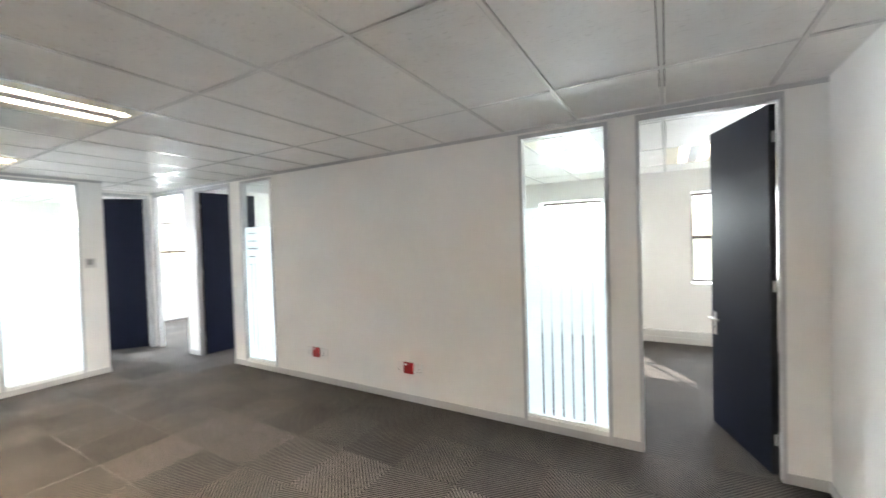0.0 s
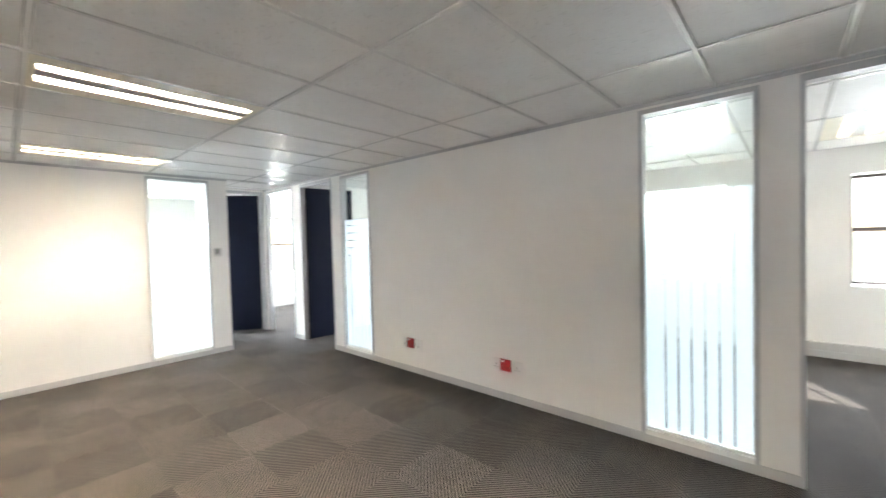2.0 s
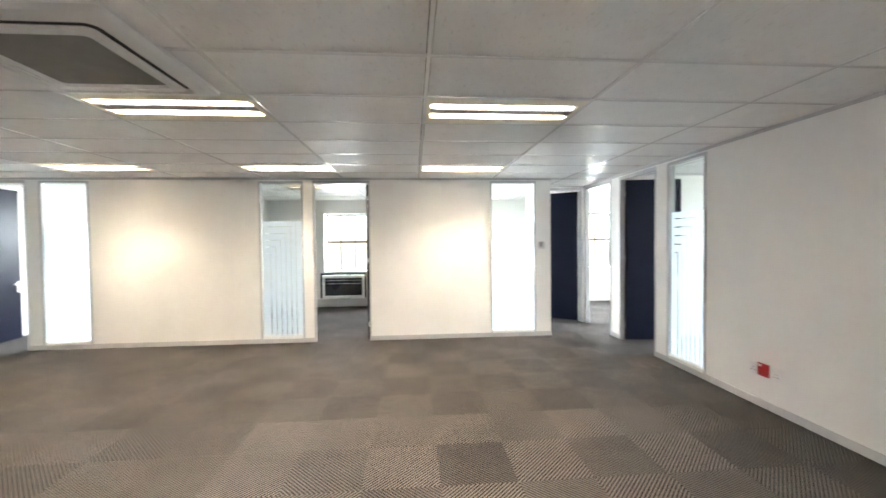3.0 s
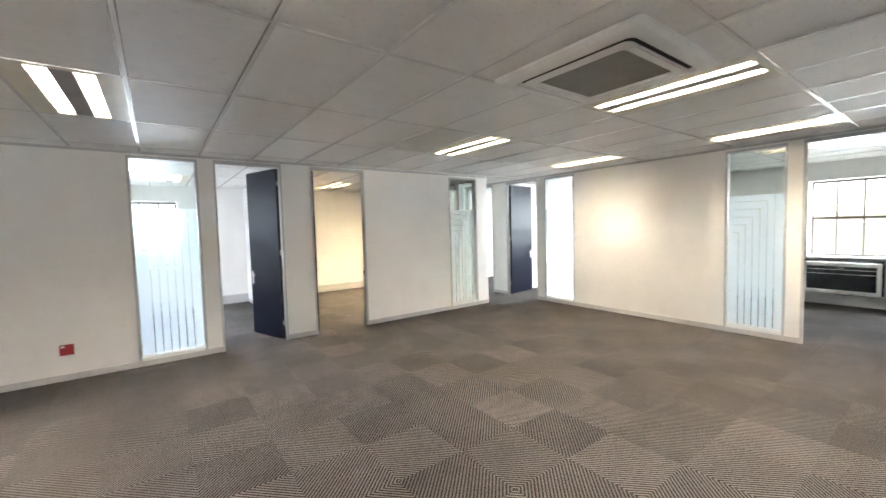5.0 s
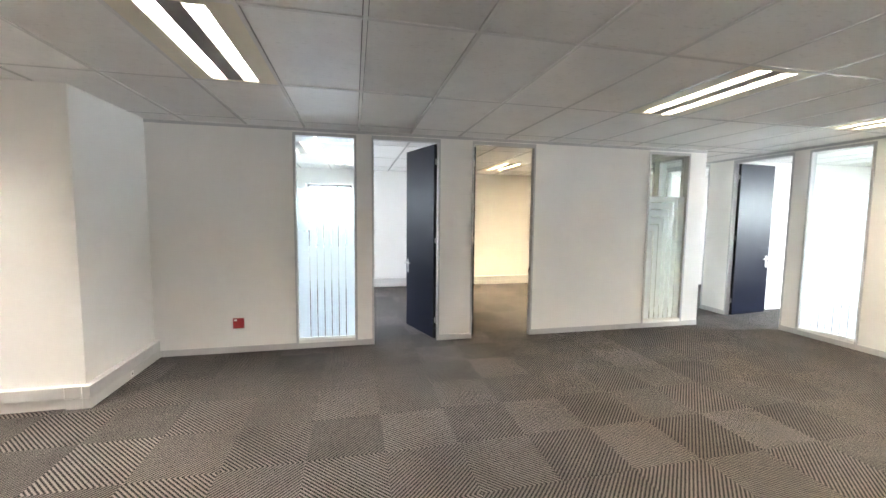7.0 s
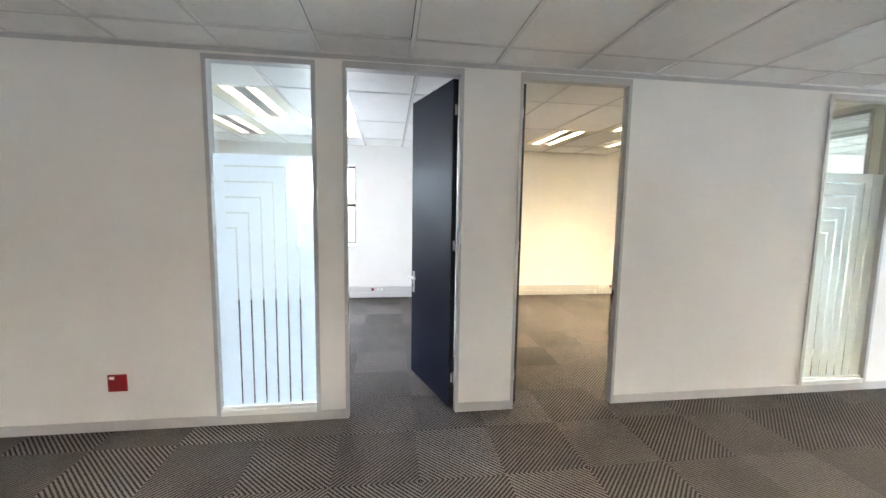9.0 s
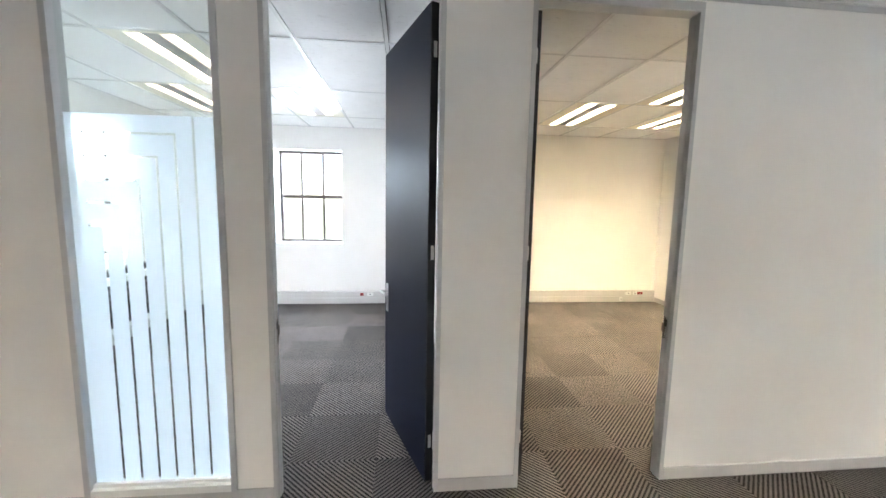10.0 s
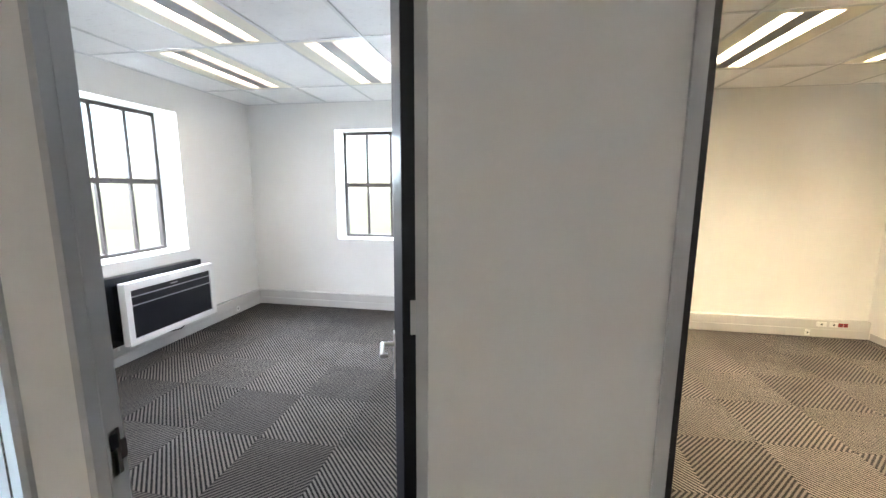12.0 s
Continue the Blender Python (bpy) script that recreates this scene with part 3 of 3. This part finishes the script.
def trunking(axis, a, b, face, out, n, low=0.055):
    w = thing("trim_trunking_%d" % n, "pale grey two-compartment cable trunking along the wall", "trunking", "cable trunking", "structure")
    for z0, z1, dp in ((0.001, 0.088, low), (0.092, 0.185, 0.055)):
        bm = boxes((a, face, z0, b, face + out * dp, z1) if axis == "x" else (face, a, z0, face + out * dp, b, z1))
        part("trunking_cover", bev(bm, 0.004, 2), DUCT, w)
    part("trunking_back", boxes((a + 0.006, face, 0.004, b - 0.006, face + out * (low - 0.005), 0.18) if axis == "x" else (face, a + 0.006, 0.004, face + out * (low - 0.005), b - 0.006, 0.18)), DUCT, w)
    return w


trunking("y", YB + 0.012, -4.45 + 0.055, 1.71, -1, 1)
trunking("x", 1.83, 4.6, -4.45, 1, 2, 0.028)
trunking("x", 1.712, 1.828, -4.45, 1, 9)
trunking("x", -1.57, XE - 0.056, FAR_B, 1, 3)
trunking("y", FAR_B, YB - TH, XE, -1, 4)
trunking("x", -5.2, -1.69, FAR_B, 1, 5)
trunking("x", -2.5, 1.68, FAR_A, -1, 6)
trunking("y", -2.87, 0.75, FAR_C, 1, 7)
trunking("y", 3.8, 7.05, FAR_C, 1, 8)

# grey head strip above partitions, its grey painting the shadow line under the ceiling
for n, q in enumerate(((-7.2, YA - 0.006, 1.0, YA), (-5.312, YB, 1.71, YB + 0.006), (XC, -7.4, XC + 0.006, 2.70))):
    solid("trim_head_%d" % (n + 1), boxes((q[0], q[1], H - 0.03, q[2], q[3], H - 0.004)), GREY, "thin grey head strip painting the shadow line at the ceiling", "trim")


# ---- ceiling lamps ----
def ceiling_light(tubes):
    w = thing("ceiling_light", "recessed twin-tube ceiling light with bright louvred slots", "ceiling light", "recessed ceiling lights")
    hx, hy = GX / 2 - 0.013, GY / 2 - 0.013
    s0, s1, sy = 0.055, 0.155, hy - 0.03      # slots
    # panel with two slots cut through
    part("spine", boxes((-s0, -sy, 0.003, s0, sy, 0.012)), LAMPGREY, w, "grey centre strip")
    for s in (-1, 1):
        part("flange", boxes((s * s1, -hy, 0.002, s * hx, hy, 0.012)), CREAM, w, "cream side flange")
        part("end_flange", boxes((-s1, s * sy, 0.002, s1, s * hy, 0.0115)), CREAM, w)
        x = s * (s0 + s1) / 2
        part("reflector", boxes((x - 0.05, -sy, 0.1, x + 0.05, sy, 0.104), (x - 0.0505, -sy, 0.012, x - 0.048, sy, 0.1), (x + 0.048, -sy, 0.012, x + 0.0505, sy, 0.1)), MIRROR, w, "bright reflector trough")
        # added strips that hide part of the bright trough at low view angles
        part("trough_mask", boxes((x - 0.048, -sy, 0.0125, x - 0.0465, sy, 0.024), (x + 0.0465, -sy, 0.0125, x + 0.048, sy, 0.024)), CREAM, w, "added matte cream strip that narrows the bright slot")
        bm = bmesh.new()
        tube(bm, (x, -sy + 0.02, 0.07), (x, sy - 0.02, 0.07), 0.016, 10)
        part("tube", bm, tubes, w, "glowing fluorescent tube")
        bm = bmesh.new()
        k = 30
        for i in range(k):
            y = -sy + (i + 0.5) * 2 * sy / k
            box(bm, x - 0.046, y - 0.0018, 0.006, x + 0.046, y + 0.0018, 0.034)
        part("louvre", bm, MIRROR, w, "row of bright cross blades")
    return w


# the added lamps are copies of the same models as the known ones
models = {}
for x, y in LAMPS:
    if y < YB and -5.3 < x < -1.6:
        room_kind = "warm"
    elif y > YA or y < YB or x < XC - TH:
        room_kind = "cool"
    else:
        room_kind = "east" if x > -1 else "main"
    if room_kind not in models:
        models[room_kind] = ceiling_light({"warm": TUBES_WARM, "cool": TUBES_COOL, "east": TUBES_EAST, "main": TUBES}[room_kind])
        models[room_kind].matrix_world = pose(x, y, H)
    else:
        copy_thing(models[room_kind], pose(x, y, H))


# ---- ceiling cassette ----
def cassette():
    w = thing("air_conditioner", "white square ceiling cassette with a grey intake grille", "air conditioner", m=pose(-2.32, -1.22, H))
    R = 0.495

    def ring(r0, z0, r1, z1, c0=0.03, c1=0.03, n=6):
        """A rounded square band between two loops."""
        bm = bmesh.new()
        loops = []
        for r, z, c in ((r0, z0, c0), (r1, z1, c1)):
            vs = []
            for q in range(4):
                cx, cy = ((r - c), (r - c)) if q == 0 else (-(r - c), r - c) if q == 1 else (-(r - c), -(r - c)) if q == 2 else (r - c, -(r - c))
                for k in range(n + 1):
                    a = radians(90 * q + 90 * k / n)
                    vs.append(bm.verts.new((cx + c * math.cos(a), cy + c * math.sin(a), z)))
            loops.append(vs)
        m = len(loops[0])
        for k in range(m):
            bm.faces.new((loops[0][k], loops[0][(k + 1) % m], loops[1][(k + 1) % m], loops[1][k]))
        return bm

    def joined(*bms):
        out = bmesh.new()
        for b in bms:
            me = bpy.data.meshes.new("tmp")
            b.to_mesh(me)
            b.free()
            out.from_mesh(me)
            bpy.data.meshes.remove(me)
        bmesh.ops.remove_doubles(out, verts=out.verts[:], dist=0.0008)
        bmesh.ops.recalc_face_normals(out, faces=out.faces[:])
        return out
    part("panel", joined(ring(R, -0.001, R, -0.02), ring(R, -0.02, R - 0.03, -0.035), ring(R - 0.03, -0.035, 0.40, -0.046, 0.03, 0.05), ring(0.40, -0.046, 0.385, -0.02, 0.05, 0.05)), WHITE, w)
    part("inner_panel", joined(ring(0.3645, -0.0405, 0.364, -0.044, 0.045, 0.045), ring(0.364, -0.044, 0.30, -0.05, 0.045, 0.03), ring(0.30, -0.05, 0.285, -0.036, 0.03, 0.02)), WHITE, w)
    # slot wall and recess coloured near-black to paint the shade in the slot
    part("slot", ring(0.366, -0.018, 0.3645, -0.0405, 0.045, 0.045), GAP, w, "air slot round the inner panel, its shade painted dark")
    part("recess", boxes((-0.39, -0.39, -0.019, 0.39, 0.39, -0.015)), GAP, w)
    part("filter", boxes((-0.287, -0.287, -0.034, 0.287, 0.287, -0.030)), GRILLE, w)
    for s, ax in ((1, 0), (-1, 0), (1, 1), (-1, 1)):
        b = (s * 0.33, -0.27, -0.052, s * 0.352, 0.27, -0.047)
        if ax:
            b = (-0.27, s * 0.33, -0.052, 0.27, s * 0.352, -0.047)
        part("vane", boxes(b), WHITE, w)
    for k in range(36):
        y = -0.275 + k * 0.55 / 35
        part("slat", boxes((-0.283, y - 0.0035, -0.038, 0.283, y + 0.0035, -0.0335)), GRILLE, w)
    return w


cassette()


# ---- sockets and switches ----
def socket(x, y, z, normal, red=True, whites=((-1, 0.075), (1, 0.12))):
    """Red dedicated outlet plate with white plates beside it, each a thing of its own. normal: degrees the plate faces."""
    m = pose(x, y, z, 0, 0, normal - 270)
    if red:
        w = thing("power_socket", "red plastic power outlet plate low on the wall", "socket", "red outlets", m=m)
        part("plate", rounded(-0.058, -0.010, -0.058, 0.058, 0.0, 0.058, 0.003), RED, w)
        part("rocker", rounded(-0.045, -0.014, 0.028, -0.015, -0.010, 0.046, 0.001, 1), WHITE, w, "small white rocker switch")
        bm = bmesh.new()
        for px, pz in ((0.0, 0.0), (-0.02, -0.025), (0.02, -0.025)):
            tube(bm, (px, -0.0112, pz), (px, -0.0095, pz), 0.005, 10)
        part("pin_hole", bm, EDGE, w)
    at = {-1: -0.062, 1: 0.062}
    for s, wd in whites:
        c = at[s] + s * (wd / 2 + 0.004)
        w = thing("power_socket", "white plastic outlet plate low on the wall", "socket", "white outlets", m=m @ pose(c, 0, -0.005))
        part("plate", rounded(-wd / 2, -0.009, -0.058, wd / 2, 0.0, 0.058, 0.003), WHITE, w)
        part("rocker", rounded(-0.012, -0.013, 0.025, 0.012, -0.009, 0.043, 0.001, 1), WHITE, w)
        bm = bmesh.new()
        for px, pz in ((0.0, 0.005), (-0.017, -0.022), (0.017, -0.022)):
            tube(bm, (px, -0.0102, pz), (px, -0.0085, pz), 0.005, 10)
        part("pin_hole", bm, GAP, w)


socket(-3.443, YA, 0.345, 270)
socket(-2.128, YA, 0.338, 270)
socket(0.876, YB, 0.335, 90, whites=())
socket(-5.21, -8.12, 0.36, 0, whites=((-1, 0.12),))

w = thing("thermostat", "small white wall thermostat with a dark display", "thermostat", m=pose(XC, 2.55, 1.455, 0, 0, 90))
part("body", rounded(-0.06, -0.026, -0.06, 0.045, 0.0, 0.06, 0.004), DUCT, w)
part("display", boxes((-0.045, -0.0272, -0.025, 0.012, -0.0255, 0.05)), LAMPGREY, w, "grey display")
part("button", rounded(0.02, -0.029, 0.0, 0.034, -0.0255, 0.02, 0.001, 1), GREY, w)
w = thing("switch_plate", "white switch plate beside the thermostat", "switch", m=pose(XC, 2.63, 1.43, 0, 0, 90))
part("plate", rounded(-0.035, -0.010, -0.045, 0.035, 0.0, 0.045, 0.003), WHITE, w)
part("rocker", rounded(-0.012, -0.014, -0.02, 0.012, -0.010, 0.02, 0.001, 1), WHITE, w)


def trunk_outlets(x, y, z, turn, kinds):
    for k, (dx, dz, wd, ht, mat, lab) in enumerate(kinds):
        w = thing("outlet_module", lab, "socket", "trunking outlets", m=pose(x, y, z, 0, 0, turn) @ pose(dx, 0, dz))
        part("plate", rounded(-wd / 2, -0.008, -ht / 2, wd / 2, 0, ht / 2, 0.002), mat, w)
        bm = bmesh.new()
        tube(bm, (0, -0.009, 0), (0, -0.0075, 0), min(wd, ht) * 0.2, 10)
        part("pin_hole", bm, GAP, w)


WL, RL = "small white outlet module clipped into the trunking", "small red outlet module clipped into the trunking"
trunk_outlets(-4.72, FAR_B + 0.055, 0.14, 180, ((0.04, 0.0, 0.09, 0.05, WHITE, WL), (0.15, 0.0, 0.07, 0.05, WHITE, WL), (0.212, 0.0, 0.04, 0.04, RED, RL), (0.257, 0.0, 0.035, 0.04, RED, RL)))
trunk_outlets(-4.643, FAR_B + 0.055, 0.045, 180, ((0.0, 0.0, 0.045, 0.06, WHITE, WL),))
trunk_outlets(-0.75, FAR_B + 0.055, 0.14, 180, ((0.0, 0.0, 0.09, 0.05, WHITE, WL), (-0.12, 0.0, 0.05, 0.04, RED, RL)))
trunk_outlets(XE - 0.055, -8.95, 0.06, 270, ((0.0, 0.0, 0.05, 0.06, WHITE, WL),))
trunk_outlets(1.655, -4.98, 0.05, 270, ((0.0, 0.0, 0.05, 0.05, WHITE, WL),))


# ---- wall air units under windows ----
def wall_unit(m):
    """Black cabinet with a white front frame; local -y is the front, local x runs along the wall."""
    w = thing("wall_air_unit", "white framed black wall air unit mounted under the window", "air conditioner", "wall air units", m=m)
    part("back_board", boxes((-0.56, -0.075, 0.18, 0.50, 0.0, 0.765)), BLACK, w, "black backing board")
    part("body", rounded(-0.45, -0.17, 0.23, 0.44, -0.076, 0.70, 0.004), BLACK, w, "black cabinet")
    f0, f1 = -0.235, -0.17
    bm = boxes((-0.48, f0, 0.20, -0.43, f1, 0.73), (0.43, f0, 0.20, 0.48, f1, 0.73), (-0.43, f0, 0.665, 0.43, f1, 0.73), (-0.43, f0, 0.20, 0.43, f1, 0.25))
    part("front_frame", bm, WHITE, w, "white plastic surround")
    for z0, z1 in ((0.252, 0.53), (0.535, 0.605), (0.61, 0.663)):
        part("front_panel", rounded(-0.428, f0 + 0.012, z0, 0.428, f1, z1, 0.003, 1), BLACK, w, "glossy black panel")
    for z in (0.5325, 0.6075):
        part("silver_line", boxes((-0.428, f0 + 0.009, z - 0.003, 0.428, f0 + 0.02, z + 0.003)), STEEL, w)
    part("badge", boxes((-0.035, f0 + 0.010, 0.632, 0.035, f0 + 0.0125, 0.64)), STEEL, w)
    bm = bmesh.new()
    pts = [(-0.10, f1 + 0.02, 0.215), (-0.05, f1 - 0.01, 0.175), (0.06, f1 - 0.02, 0.165), (0.16, f1 - 0.005, 0.19), (0.2, f1 + 0.02, 0.215)]
    for p, q in zip(pts, pts[1:]):
        tube(bm, p, q, 0.005, 8)
    part("cable", bm, EDGE, w, "black cable loop")
    bm = bmesh.new()
    tube(bm, (-0.44, -0.06, 0.14), (-0.44, -0.06, 0.24), 0.008, 8)
    part("pipe", bm, WHITE, w, "short drain pipe")
    return w


wall_unit(pose(XE, -7.93, 0, 0, 0, 270))
wall_unit(pose(FAR_C, -1.13, 0.03, 0, 0, 90))


# ---- carpet tiles ----
floor = solid("floor", boxes((FAR_C, FAR_B, -0.3, 4.6, FAR_A, -0.007)), GAP, "office floor laid with striped grey carpet tiles", "floor")
TS, TX, TY = 0.5, -1.585, -2.34


def tile_mesh(turn):
    bm = bmesh.new()
    h = TS / 2 - 0.0003
    v = box(bm, -h, -h, -0.0065, h, h, 0)
    for k in range(4, 8):
        v[k].co.x *= 0.9985
        v[k].co.y *= 0.9985
    uv = bm.loops.layers.uv.new("UVMap")
    for f in bm.faces:
        for l in f.loops:
            x, y = l.vert.co.x, l.vert.co.y
            for _ in range(turn):
                x, y = -y, x
            l[uv].uv = (x / TS + 0.5, y / TS + 0.5)
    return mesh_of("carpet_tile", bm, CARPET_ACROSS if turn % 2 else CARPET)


tile_meshes = [tile_mesh(k) for k in range(4)]
rest = bmesh.new()
uvl = rest.loops.layers.uv.new("UVMap")
rnd = random.Random(4)
for i in range(-18, 14):
    for j in range(-16, 20):
        x, y = TX + (i + 0.5) * TS, TY + (j + 0.5) * TS
        if not (FAR_C - 0.3 < x < 4.9 and FAR_B - 0.3 < y < FAR_A + 0.3):
            continue
        turn = (i + j) % 2 + 2 * (rnd.random() < 0.5)
        if rnd.random() < 0.05:
            turn += 1
        turn %= 4
        dz = rnd.uniform(-0.0006, 0.0004)
        if -3.6 < x < 1.9 and -8.9 < y < 2.7:
            ob = new("carpet_tile", tile_meshes[turn])
            ob.parent = floor
            ob.location = (x, y, dz)
        else:
            n = len(rest.faces)
            h = TS / 2 - 0.0008
            box(rest, x - h, y - h, -0.0065, x + h, y + h, dz)
            rest.faces.ensure_lookup_table()
            for f in rest.faces[n:]:
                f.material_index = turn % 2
                for l in f.loops:
                    a, b = l.vert.co.x - x, l.vert.co.y - y
                    for _ in range(turn):
                        a, b = -b, a
                    l[uvl].uv = (a / TS + 0.5, b / TS + 0.5)
ob = part("carpet_rest", rest, CARPET, floor)
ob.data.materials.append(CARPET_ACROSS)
tagged(ob, kind="stuff")
